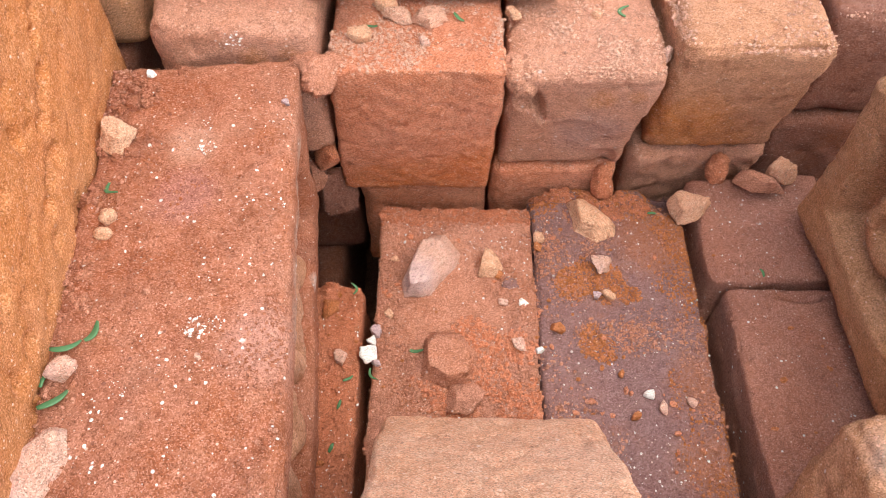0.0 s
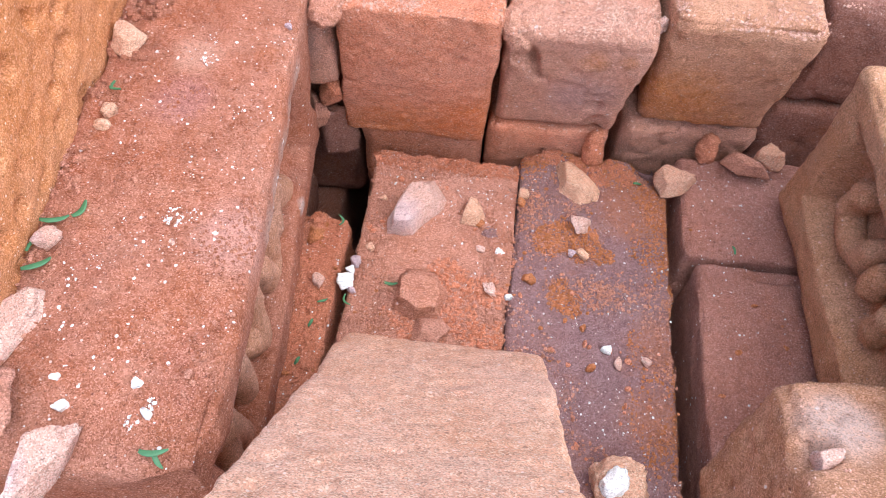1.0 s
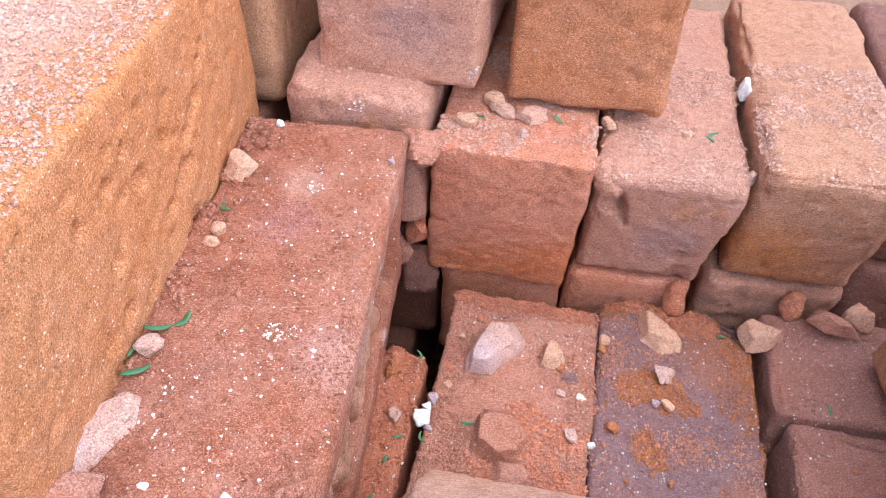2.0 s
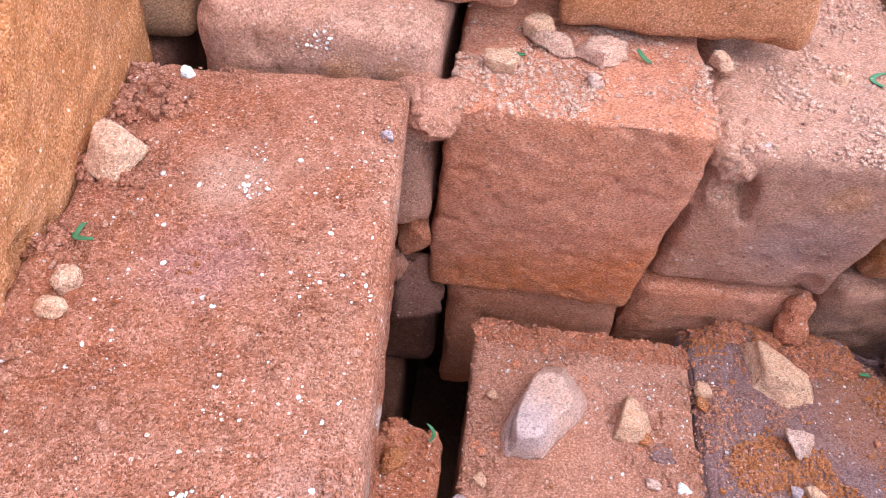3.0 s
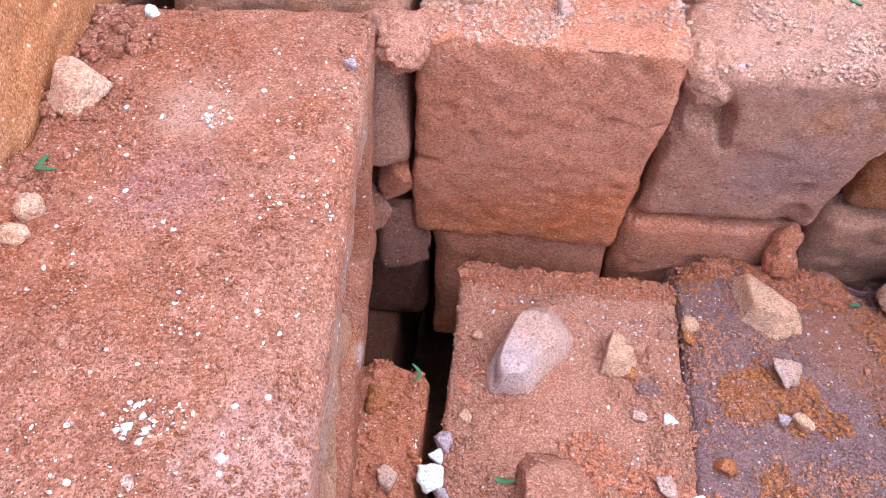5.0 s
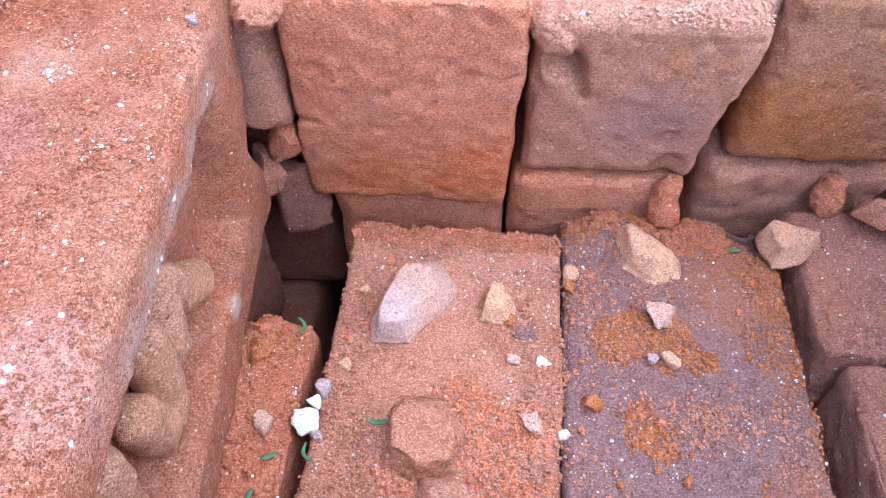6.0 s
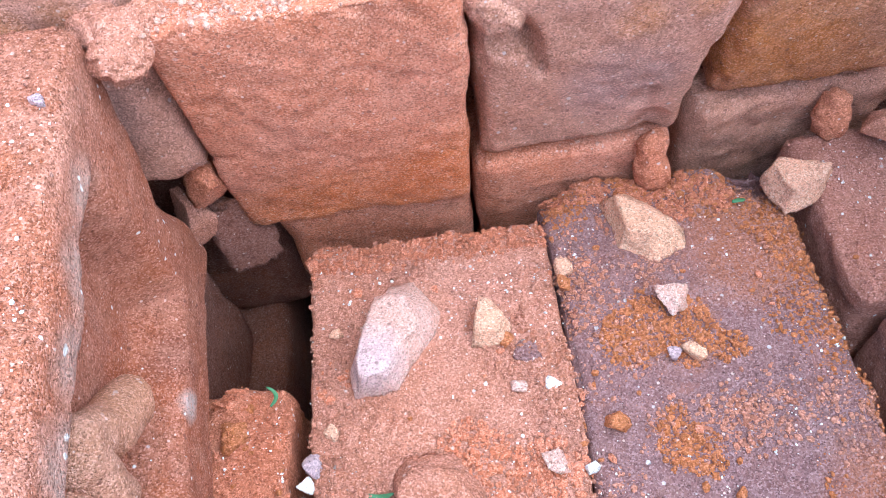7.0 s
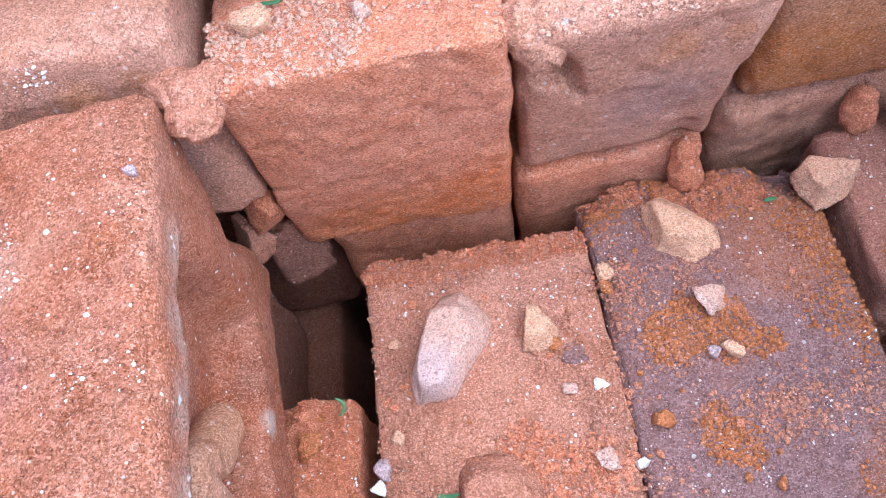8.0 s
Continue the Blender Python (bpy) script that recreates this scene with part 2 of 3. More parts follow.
m_brown = clay("clay_brown", (0.56, 0.2, 0.08), (0.54, 0.2, 0.095), (0.46, 0.16, 0.075), 0.5, 0.15, 0.2)
m_dust = clay("clay_dust", (0.8, 0.39, 0.28), (0.8, 0.42, 0.31), (0.66, 0.3, 0.2), 0.3, 0.25, 0.3)
m_ochre = clay("clay_ochre", (0.56, 0.25, 0.14), (0.54, 0.24, 0.14), (0.52, 0.2, 0.09), 0.3, 0.2, 0.2, ochre=0.2,
               spots=[(-0.03, -0.11, -0.025, 0.04, (0.6, 0.2, 0.05), 0.95), (0.0, -0.105, -0.045, 0.03, (0.6, 0.2, 0.05), 0.8)])
m_floor = clay("clay_dusty", (0.54, 0.2, 0.115), (0.55, 0.24, 0.165), (0.44, 0.21, 0.18), 0.4, 0.3, 0.6)
m_violet = clay("clay_violet", (0.3, 0.14, 0.125), (0.265, 0.138, 0.136), (0.38, 0.14, 0.075), 0.4, 0.15, 0.5, ochre=0.45,
                spots=[(0.045, 0.0, 0.048, 0.022, RUST, 0.5), (0.04, -0.05, 0.048, 0.022, RUST, 0.5), (0.03, 0.1, 0.048, 0.03, RUST, 0.55)])
m_front = clay("clay_salmon", (0.78, 0.36, 0.22), (0.78, 0.39, 0.27), (0.66, 0.26, 0.14), 0.4, 0.4, 0.3)
# Dark clay, lowered further so the colour itself carries the shade of the gaps.
m_deep_shaded = clay("clay_dark_shaded", (0.3, 0.11, 0.07), (0.27, 0.11, 0.08), (0.22, 0.1, 0.09), 0.5, 0.1, 0.1)
m_earth = clay("earth", (0.3, 0.14, 0.08), (0.34, 0.17, 0.1), (0.24, 0.12, 0.07), 0.5, 0.2, 0.1)
m_pink = clay("clay_pink", (0.8, 0.43, 0.32), (0.78, 0.43, 0.35), (0.72, 0.44, 0.42), 0.3, 0.2, 0.1,
              spots=[(-0.012, -0.014, 0.012, 0.016, (0.76, 0.52, 0.53), 0.8)])
m_buff = clay("clay_buff", (0.84, 0.41, 0.255), (0.82, 0.42, 0.28), (0.68, 0.32, 0.18), 0.3, 0.2, 0.0, ochre=0.1)
m_rust = clay("clay_rust", (0.53, 0.175, 0.06), (0.51, 0.165, 0.06), (0.47, 0.145, 0.05), 0.4, 0.15, 0.0)
m_lime = clay("lime", (0.8, 0.74, 0.71), (0.74, 0.65, 0.62), (0.7, 0.6, 0.6), 0.3, 0.0, 0.0, ochre=0.0, relief=0.6)
m_lilac = clay("lilac_grit", (0.6, 0.42, 0.44), (0.55, 0.38, 0.4), (0.5, 0.3, 0.3), 0.3, 0.1, 0.0, ochre=0.0)
m_leaf, leaf_nt, leaf_bsdf = shade_nodes("leaf_green")
leaf_co = leaf_nt.nodes.new("ShaderNodeTexCoord")
leaf_col = add_mix(leaf_nt, add_noise(leaf_nt, leaf_co.outputs["Object"], 300, 4), (0.03, 0.12, 0.045), (0.1, 0.22, 0.1))
leaf_nt.links.new(leaf_col, leaf_bsdf.inputs["Base Color"])
leaf_bsdf.inputs["Roughness"].default_value = 0.55

# ---- ground ----
gb = bmesh.new()
bmesh.ops.create_grid(gb, x_segments=40, y_segments=40, size=60)
gm = bpy.data.meshes.new("ground")
gb.to_mesh(gm)
gb.free()
gm.materials.append(m_earth)
ground = new("ground", gm)
ground.location = (0, 0, -0.28)
tagged(ground, "red earth ground under the brick stack", "ground", kind="structure")


def box_at(x0, x1, y0, y1, z0, z1, rx=0, ry=0, rz=0):
    """Pose and size of a brick that fills these bounds, turned about its centre."""
    return pose((x0 + x1) / 2, (y0 + y1) / 2, (z0 + z1) / 2, rx, ry, rz), (x1 - x0, y1 - y0, z1 - z0)


# ---- bricks of the upper course ----
m, s = box_at(-0.163, -0.064, 0.022, 0.294, -0.026, 0.1, rx=2.6, rz=4.5)
b_slab = brick(m, s, m_slab, "red brick on edge, lime specks and dust on top", 11, cell=0.0017, r=0.007, shear=0.006, chips=[(0.05, -0.13, 0.06, 0.03, 0.008), (0.05, 0.136, -0.01, 0.025, 0.006)],
               frog=(1, -0.126, 0.1, -0.034, 0.043, 0.017))
for k, chain in enumerate([[(0.054, -0.013), (0.036, 0.003), (0.024, 0.026)], [(0.026, 0.024), (0.014, -0.009)], [(0.008, 0.026), (0.003, -0.01), (-0.008, -0.013), (-0.014, 0.012)],
                           [(-0.034, 0.03), (-0.04, -0.02), (-0.056, 0.006)], [(-0.07, 0.03), (-0.072, -0.018)], [(-0.092, -0.024), (-0.1, 0.028), (-0.112, -0.024)]]):
    raised_mark(b_slab, 0.0365, 1, chain, 0.0085, m_mark, 130 + 7 * k)
m, s = box_at(-0.268, -0.161, 0.032, 0.305, 0.075, 0.206, rz=4.8)
b_left = brick(m, s, m_left, "tan-orange brick on edge with a cracked smooth side", 23, cell=0.002, r=0.006, wobble=0.0011,
               chips=[(0.0535, 0.07 - 0.009 * k, 0.035 - 0.0075 * k + 0.003 * math.sin(2.1 * k), 0.005, 0.0045) for k in range(9)]
               + [(0.0535, -0.02 + 0.05 * math.sin(3.7 * k), 0.045 * math.sin(5.3 * k + 1), 0.004 + 0.0014 * (k % 3), 0.004) for k in range(16)])
m, s = box_at(-0.061, 0.036, 0.292, 0.53, -0.026, 0.097)
b_h1 = brick(m, s, m_head, "orange brick laid end-on, crumbly dusty top", 31, cell=0.0016, r=0.0035, shear=0.0065, lean=0.02, worn=0.004, wobble=0.0017)
m, s = box_at(0.038, 0.127, 0.296, 0.53, -0.007, 0.091)
b_h2 = brick(m, s, m_plum, "burnt purple-brown brick laid end-on with a cracked corner", 37, cell=0.0017, r=0.008, taper=(0.1, 0.0), shear=0.004, lean=0.02,
             chips=[(-0.026 + 0.0012 * k, -0.117, 0.024 - 0.0045 * k, 0.0046 - 0.0004 * k, 0.009 - 0.001 * k) for k in range(5)] + [(-0.033, -0.117, 0.026, 0.012, 0.006), (0.03, -0.115, -0.04, 0.014, 0.004), (0.022, -0.115, -0.02, 0.009, 0.003)])
m, s = box_at(0.13, 0.221, 0.302, 0.54, -0.003, 0.104)
b_h3 = brick(m, s, m_ochre, "ochre-brown brick laid end-on with rounded edges", 41, cell=0.0017, r=0.009, taper=(0.1, 0.0), lean=0.024, worn=0.006)
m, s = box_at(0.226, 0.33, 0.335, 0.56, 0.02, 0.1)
b_h4 = brick(m, s, m_deep_shaded, "dark reddish brick laid end-on in the stack", 43, cell=0.0025, r=0.008)
m, s = box_at(-0.155, -0.066, 0.3, 0.53, 0.02, 0.122)
b_shelf = brick(m, s, m_plum, "pinkish-brown brick with a rounded dusty front edge", 47, cell=0.002, r=0.01)
m, s = box_at(-0.134, -0.036, 0.322, 0.57, 0.118, 0.215, rz=-2)
b_up1 = brick(m, s, m_plum, "grey-violet burnt brick set back on the stack", 53, cell=0.002, r=0.005)
m, s = box_at(-0.026, 0.071, 0.347, 0.6, 0.1, 0.2, rz=1)
b_up2 = brick(m, s, m_brown, "orange-brown brick set back on the stack", 59, cell=0.002, r=0.005)
m, s = box_at(-0.275, -0.17, 0.318, 0.56, 0.09, 0.2, rz=3)
brick(m, s, m_tan, "brown brick behind the upright tan brick", 61, cell=0.003, r=0.006)
# ---- course under the headers ----
m, s = box_at(-0.058, 0.031, 0.318, 0.53, -0.126, -0.027)
b_e1 = brick(m, s, m_head, "red brick under the header course", 67, cell=0.0025, r=0.006)
m, s = box_at(0.033, 0.118, 0.314, 0.53, -0.126, -0.008)
b_e2 = brick(m, s, m_head, "brown brick ledge under the header course", 71, cell=0.002, r=0.007, lean=0.014)
m, s = box_at(0.121, 0.216, 0.325, 0.54, -0.126, -0.0045, rz=4)
b_e3 = brick(m, s, m_plum, "brown brick ledge under the ochre header", 73, cell=0.002, r=0.008, lean=0.02)
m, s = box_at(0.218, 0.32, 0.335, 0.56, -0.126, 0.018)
brick(m, s, m_deep_shaded, "brick low in the stack, darkened for shade", 79, cell=0.004, r=0.008)
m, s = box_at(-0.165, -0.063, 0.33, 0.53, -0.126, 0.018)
brick(m, s, m_deep_shaded, "brick behind the gap, darkened for shade", 81, cell=0.003, r=0.008)
# Unseen bricks added as supports and to keep side light out of the hole.
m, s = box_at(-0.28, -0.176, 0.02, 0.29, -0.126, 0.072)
brick(m, s, m_deep_shaded, "unseen brick added under the upright tan brick", 82, cell=0.005, r=0.008)
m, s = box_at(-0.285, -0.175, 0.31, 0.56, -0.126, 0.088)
brick(m, s, m_deep_shaded, "unseen brick added in the back corner", 84, cell=0.005, r=0.008)
# Unseen support, also added to close the cavity so the hole renders darker.
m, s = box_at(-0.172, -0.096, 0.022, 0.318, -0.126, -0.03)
brick(m, s, m_deep_shaded, "unseen brick added under the edge-laid brick, closes the hole", 86, cell=0.004, r=0.008)
# ---- sunken course in front ----
m, s = box_at(-0.04, 0.0592, 0.03, 0.295, -0.125, -0.027)
b_m = brick(m, s, m_floor, "flat dusty red brick in the sunken course", 83, cell=0.0017, r=0.003, wobble=0.0011, worn=0.003)
m, s = box_at(0.0598, 0.161, 0.03, 0.3125, -0.125, -0.028)
b_r = brick(m, s, m_violet, "violet-red burnt brick with ochre dust patches", 89, cell=0.0017, r=0.004, wobble=0.0011, worn=0.003,
            chips=[(0.05, 0.141, 0.048, 0.03, 0.009), (-0.05, 0.141, 0.048, 0.018, 0.006), (0.0, 0.141, 0.052, 0.012, 0.004)])
m, s = box_at(0.17, 0.262, 0.238, 0.324, -0.125, -0.026, rz=2)
b_rr1 = brick(m, s, m_rr, "short plum-red brick end in the sunken course", 97, cell=0.002, r=0.005)
m, s = box_at(0.178, 0.268, -0.05, 0.2345, -0.125, -0.028)
b_rr2 = brick(m, s, m_rr, "plum-red brick with a notched end", 101, cell=0.002, r=0.004, chips=[(-0.006 + 0.005 * k, 0.139, 0.053, 0.0085, 0.014) for k in range(5)])
m, s = box_at(-0.092, -0.046, 0.02, 0.238, -0.125, -0.024, rz=1)
b_s = brick(m, s, m_crumbly, "narrow crumbling red brick beside the gap", 103, cell=0.0017, r=0.006, chips=[(0.018, 0.1, 0.05, 0.016, 0.006), (-0.01, 0.108, 0.05, 0.012, 0.005)])
# ---- unseen bricks added round the near end, mostly to keep side light out ----
for k, (x0, x1, y0, y1, z0, z1) in enumerate([(-0.17, -0.066, -0.25, 0.014, -0.126, -0.03), (-0.06, 0.045, -0.25, 0.024, -0.126, -0.028), (0.05, 0.16, -0.25, 0.024, -0.126, -0.028),
                                              (0.272, 0.37, 0.03, 0.3, -0.126, -0.022), (-0.02, 0.07, -0.185, -0.085, -0.027, 0.13), (-0.285, -0.18, -0.25, 0.01, -0.126, 0.08)]):
    m, s = box_at(x0, x1, y0, y1, z0, z1)
    brick(m, s, m_floor, "unseen brick added to close the near end of the stack", 200 + 13 * k, cell=0.006, r=0.006)
# ---- lowest course, added to shut out light from below ----
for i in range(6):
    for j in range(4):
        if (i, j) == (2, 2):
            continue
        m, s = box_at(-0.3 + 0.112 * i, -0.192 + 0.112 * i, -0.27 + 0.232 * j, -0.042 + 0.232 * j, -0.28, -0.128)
        brick(m, s, m_deep_shaded, "added red brick deep in the stack, darkened for shade", 300 + 17 * i + 5 * j, cell=0.008, r=0.006)
# ---- bricks on edge and leaning in front ----
m, s = box_at(0.236, 0.336, 0.027, 0.291, -0.0185, 0.1, rz=2)
b_tr = brick(m, s, m_tan, "brown brick on edge with a pressed hollow", 107, cell=0.0018, r=0.006, frog=(-1, -0.11, 0.108, -0.03, 0.04, 0.018))
for k, chain in enumerate([[(0.068, 0.022), (0.08, 0.008), (0.08, -0.006), (0.062, -0.012), (0.046, -0.006), (0.042, 0.014)], [(0.028, -0.012), (0.028, 0.014)], [(0.006, -0.02), (0.003, 0.012)], [(-0.03, 0.02), (-0.034, -0.02), (-0.05, 0.0)]]):
    raised_mark(b_tr, -0.0365, -1, chain, 0.0085, m_tan, 170 + 7 * k)


def leaning(low, length, width, thick, tilt, turn=0.0, ry=0.0):
    """Pose and size of a brick whose upper face runs up from the middle of its low edge towards the viewer."""
    m = pose(*low, -tilt, ry, turn) @ pose(0, -length / 2, -thick / 2)
    return m, (width, length, thick)


m, s = leaning((0.0425, 0.127, 0.028), 0.235, 0.106, 0.078, 50, turn=-4, ry=-9)
b_f = brick(m, s, m_front, "salmon brick leaning up from the sunken course", 109, cell=0.0018, r=0.004, wobble=0.0013, skew=0.16)
m, s = leaning((0.223, 0.121, 0.058), 0.2, 0.08, 0.08, 20, ry=-4)
b_fr = brick(m, s, m_fr, "brown brick leaning with a pebble-filled hole", 113, cell=0.0018, r=0.007, shear=0.023, chips=[(-0.034, 0.055, 0.04, 0.011, 0.013)])


# ---- fragments, mortar and grit ----
def lump(name, at, size, material, label, seed, yaw=0.0, tip=(0.0, 0.0), sides=10, category="rubble", rough=0.085, group="rubble on the bricks", plan=None):
    """A broken piece: a many-sided solid with a rough skin, its foot at the place at. plan: its outline from above, clockwise."""
    bm = bmesh.new()
    bmesh.ops.create_icosphere(bm, subdivisions=5 if max(size) > 0.02 else 4 if max(size) > 0.009 else 3, radius=1.0)
    p = np.array([v.co[:] for v in bm.verts])
    rng = np.random.default_rng(seed)
    reach = np.full(len(p), 1.5 if sides < 16 else 1.1)
    if plan:
        reach[:] = 3.0
        for (x0, y0), (x1, y1) in zip(plan, plan[1:] + plan[:1]):
            nrm = np.array((y0 - y1, x1 - x0, rng.uniform(0.05, 0.6) * math.hypot(x1 - x0, y1 - y0)))
            nrm /= np.linalg.norm(nrm)
            away = abs(nrm[0] * x0 + nrm[1] * y0)
            dot = p @ nrm
            reach = np.minimum(reach, np.where(dot > 0.02, away / np.maximum(dot, 0.02), 9))
    for _ in range(0 if plan else sides):
        nrm = rng.normal(size=3)
        nrm[2] *= 0.7
        nrm /= np.linalg.norm(nrm)
        dot = p @ nrm
        reach = np.minimum(reach, np.where(dot > 0.05, (rng.uniform(0.5, 0.95) if sides < 16 else rng.uniform(0.8, 0.97)) / np.maximum(dot, 0.05), 9))
    for nrm in ((0, 0, 1), (0, 0, -1)):
        dot = p @ np.array(nrm)
        reach = np.minimum(reach, np.where(dot > 0.05, (0.3 if plan else 0.6 if sides < 16 else 0.85) / np.maximum(dot, 0.05), 9))
    p = p * reach[:, None]
    p += p * ((0.8 if plan else 1.0) * rough * noise3(p, 2.2, seed) + 0.7 * rough * noise3(p, 5.5, seed + 1) + 0.45 * rough * noise3(p, 13, seed + 2) + 0.3 * rough * noise3(p, 28, seed + 3))[:, None]
    span = p.max(0) - p.min(0)
    p = (p - p.min(0)) / span - 0.5
    p = p * np.array(size)
    p[:, 2] += size[2] / 2
    for v, c in zip(bm.verts, p):
        v.co = c
    for f in bm.faces:
        f.smooth = True
    me = bpy.data.meshes.new(name)
    bm.to_mesh(me)
    bm.free()
    me.materials.append(material)
    ob = new(name, me)
    ob.matrix_world = pose(at[0], at[1], at[2] - 0.0008, tip[0], tip[1], yaw)
    return tagged(ob, label, category, group, "thing")


def blob(name, at, balls, material, label, seed, category="mortar", group="rubble on the bricks", flat=1.0, yaw=0.0):
    """Squeezed-out mortar: the joined skin of a few overlapping balls (x, y, z, radius) round the place at, crumbly."""
    bm = bmesh.new()
    bmesh.ops.create_icosphere(bm, subdivisions=5, radius=1.0)
    p = np.array([v.co[:] for v in bm.verts])
    pairs = np.array([[v.index for v in e.verts] for e in bm.edges])
    reach = np.full(len(p), 1e-12)
    for x, y, z, radius in balls:
        c = np.array((x, y, z))
        along = p @ c
        inside = along ** 2 - c @ c + radius ** 2
        reach += np.where(inside > 0, np.maximum(along + np.sqrt(np.maximum(inside, 0)), 0), 0) ** 5
    reach = (reach / 2) ** 0.2
    for _ in range(5):
        total, count = np.zeros(len(p)), np.zeros(len(p))
        np.add.at(total, pairs[:, 0], reach[pairs[:, 1]])
        np.add.at(total, pairs[:, 1], reach[pairs[:, 0]])
        np.add.at(count, pairs.ravel(), 1)
        reach = 0.4 * reach + 0.6 * total / count
    p = p * reach[:, None]
    p += p * (0.11 * noise3(p, 150, seed) + 0.12 * noise3(p, 330, seed + 1) + 0.07 * noise3(p, 800, seed + 2))[:, None]
    p[:, 2] *= flat
    for v, c in zip(bm.verts, p):
        v.co = c
    for f in bm.faces:
        f.smooth = True
    me = bpy.data.meshes.new(name)
    bm.to_mesh(me)
    bm.free()
    me.materials.append(material)
    ob = new(name, me)
    ob.matrix_world = pose(*at, 0, 0, yaw)
    return tagged(ob, label, category, group, "thing")


# on the sunken bricks
FZ = -0.0275
lump("brick_fragment", (-0.006, 0.25, FZ), (0.037, 0.049, 0.014), m_pink, "large pink brick fragment on the sunken brick", 5, plan=[(-0.10, 0.48), (0.24, 0.50), (0.50, 0.20), (0.45, 0.04), (-0.07, -0.45), (-0.45, -0.50), (-0.50, -0.22), (-0.38, 0.11)])
lump("brick_fragment", (0.1, 0.284, FZ), (0.032, 0.034, 0.011), m_buff, "buff brick fragment with a broken edge", 8, plan=[(-0.50, 0.47), (-0.15, 0.50), (0.27, 0.15), (0.50, -0.07), (0.47, -0.35), (-0.01, -0.50), (-0.40, -0.25)])
lump("brick_fragment", (0.0315, 0.2495, FZ), (0.017, 0.02, 0.009), m_buff, "small angular orange brick chip", 3, plan=[(-0.21, 0.50), (0.10, 0.45), (0.50, -0.10), (0.29, -0.50), (-0.50, -0.45)])
lump("brick_fragment", (0.0368, 0.2415, FZ), (0.006, 0.007, 0.004), m_rust, "tiny orange chip of broken brick", 4)
lump("brick_fragment", (0.0055, 0.183, FZ), (0.034, 0.039, 0.014), m_floor, "rough salmon brick clod with dust", 5, rough=0.1, plan=[(-0.50, 0.33), (-0.32, 0.50), (0.27, 0.38), (0.50, 0.03), (0.39, -0.38), (-0.05, -0.50), (-0.46, -0.28)])
lump("brick_fragment", (0.0135, 0.157, FZ), (0.025, 0.02, 0.01), m_floor, "flat reddish brick flake", 6, yaw=-10)
lump("brick_fragment", (0.0635, 0.2695, FZ), (0.0075, 0.0085, 0.006), m_buff, "small buff brick chip by the joint", 7)
lump("brick_fragment", (0.0625, 0.2625, FZ), (0.0055, 0.009, 0.005), m_rust, "small rusty brick chip by the joint", 8)
lump("brick_fragment", (0.1025, 0.2475, FZ), (0.0145, 0.0135, 0.008), m_pink, "pinkish layered clay chip", 9, sides=12, rough=0.12)
lump("brick_fragment", (0.104, 0.226, FZ), (0.007, 0.009, 0.006), m_buff, "small buff chip on the dusty brick", 10, yaw=20)
lump("pebble", (0.0973, 0.2275, FZ), (0.0055, 0.006, 0.004), m_lilac, "small grey pebble in ochre dust", 12)
lump("brick_fragment", (0.0707, 0.2035, FZ), (0.01, 0.0075, 0.006), m_rust, "small rusty nodule of clay", 13)
lump("lime_lump", (-0.0425, 0.185, -0.029), (0.0105, 0.0105, 0.009), m_lime, "white lime lump in the joint", 14, category="lime")
lump("pebble", (-0.038, 0.181, -0.029), (0.007, 0.006, 0.005), m_lilac, "lilac grit beside the lime lump", 15)
lump("pebble", (-0.0385, 0.2025, -0.0285), (0.0075, 0.0095, 0.006), m_lilac, "lilac grit at the joint", 16, yaw=30)
lump("lime_lump", (-0.0415, 0.1955, -0.029), (0.006, 0.0065, 0.005), m_lime, "small white lime lump in the joint", 17, category="lime")
lump("lime_lump", (0.1197, 0.1615, FZ), (0.007, 0.006, 0.004), m_lime, "small white lime chip", 18, category="lime")
lump("lime_lump", (0.059, 0.189, FZ), (0.0052, 0.0045, 0.004), m_lime, "tiny white lime chip at the joint", 19, category="lime")
lump("brick_fragment", (0.166, 0.2925, -0.0255), (0.03, 0.025, 0.012), m_front, "brown brick fragment bridging the gap", 20, plan=[(-0.50, 0.26), (-0.26, 0.50), (0.50, 0.16), (0.20, -0.30), (-0.33, -0.50)])
lump("brick_fragment", (0.213, 0.311, -0.018), (0.034, 0.02, 0.01), m_floor, "long reddish brick splinter", 21, plan=[(-0.50, 0.09), (-0.28, 0.50), (0.44, -0.14), (0.50, -0.50), (-0.10, -0.48)])
lump("brick_fragment", (0.229, 0.3155, -0.018), (0.024, 0.017, 0.014), m_front, "tan brick fragment near the corner", 22, yaw=20, sides=7)
lump("brick_fragment", (-0.067, 0.215, -0.0255), (0.011, 0.012, 0.008), m_rust, "crumbly rust-red clod of clay", 24, rough=0.14)
lump("brick_fragment", (-0.0585, 0.1825, -0.0245), (0.008, 0.0105, 0.006), m_pink, "small pink chip of brick", 25)
lump("brick_fragment", (-0.0318, 0.2135, FZ), (0.006, 0.007, 0.004), m_buff, "tiny buff chip of brick", 26)
lump("brick_fragment", (0.0386, 0.222, FZ), (0.0065, 0.0055, 0.004), m_pink, "tiny pink chip of brick on dust", 27)
lump("lime_lump", (0.0513, 0.2215, FZ), (0.0065, 0.006, 0.004), m_lime, "white lime chip among the crumbs", 28, category="lime")
lump("brick_fragment", (0.0435, 0.236, -0.0285), (0.011, 0.011, 0.004), m_violet, "flat violet flake of burnt brick", 29, rough=0.1)
lump("brick_fragment", (0.047, 0.192, FZ), (0.0095, 0.009, 0.006), m_pink, "pink chip of brick in the dust", 30)
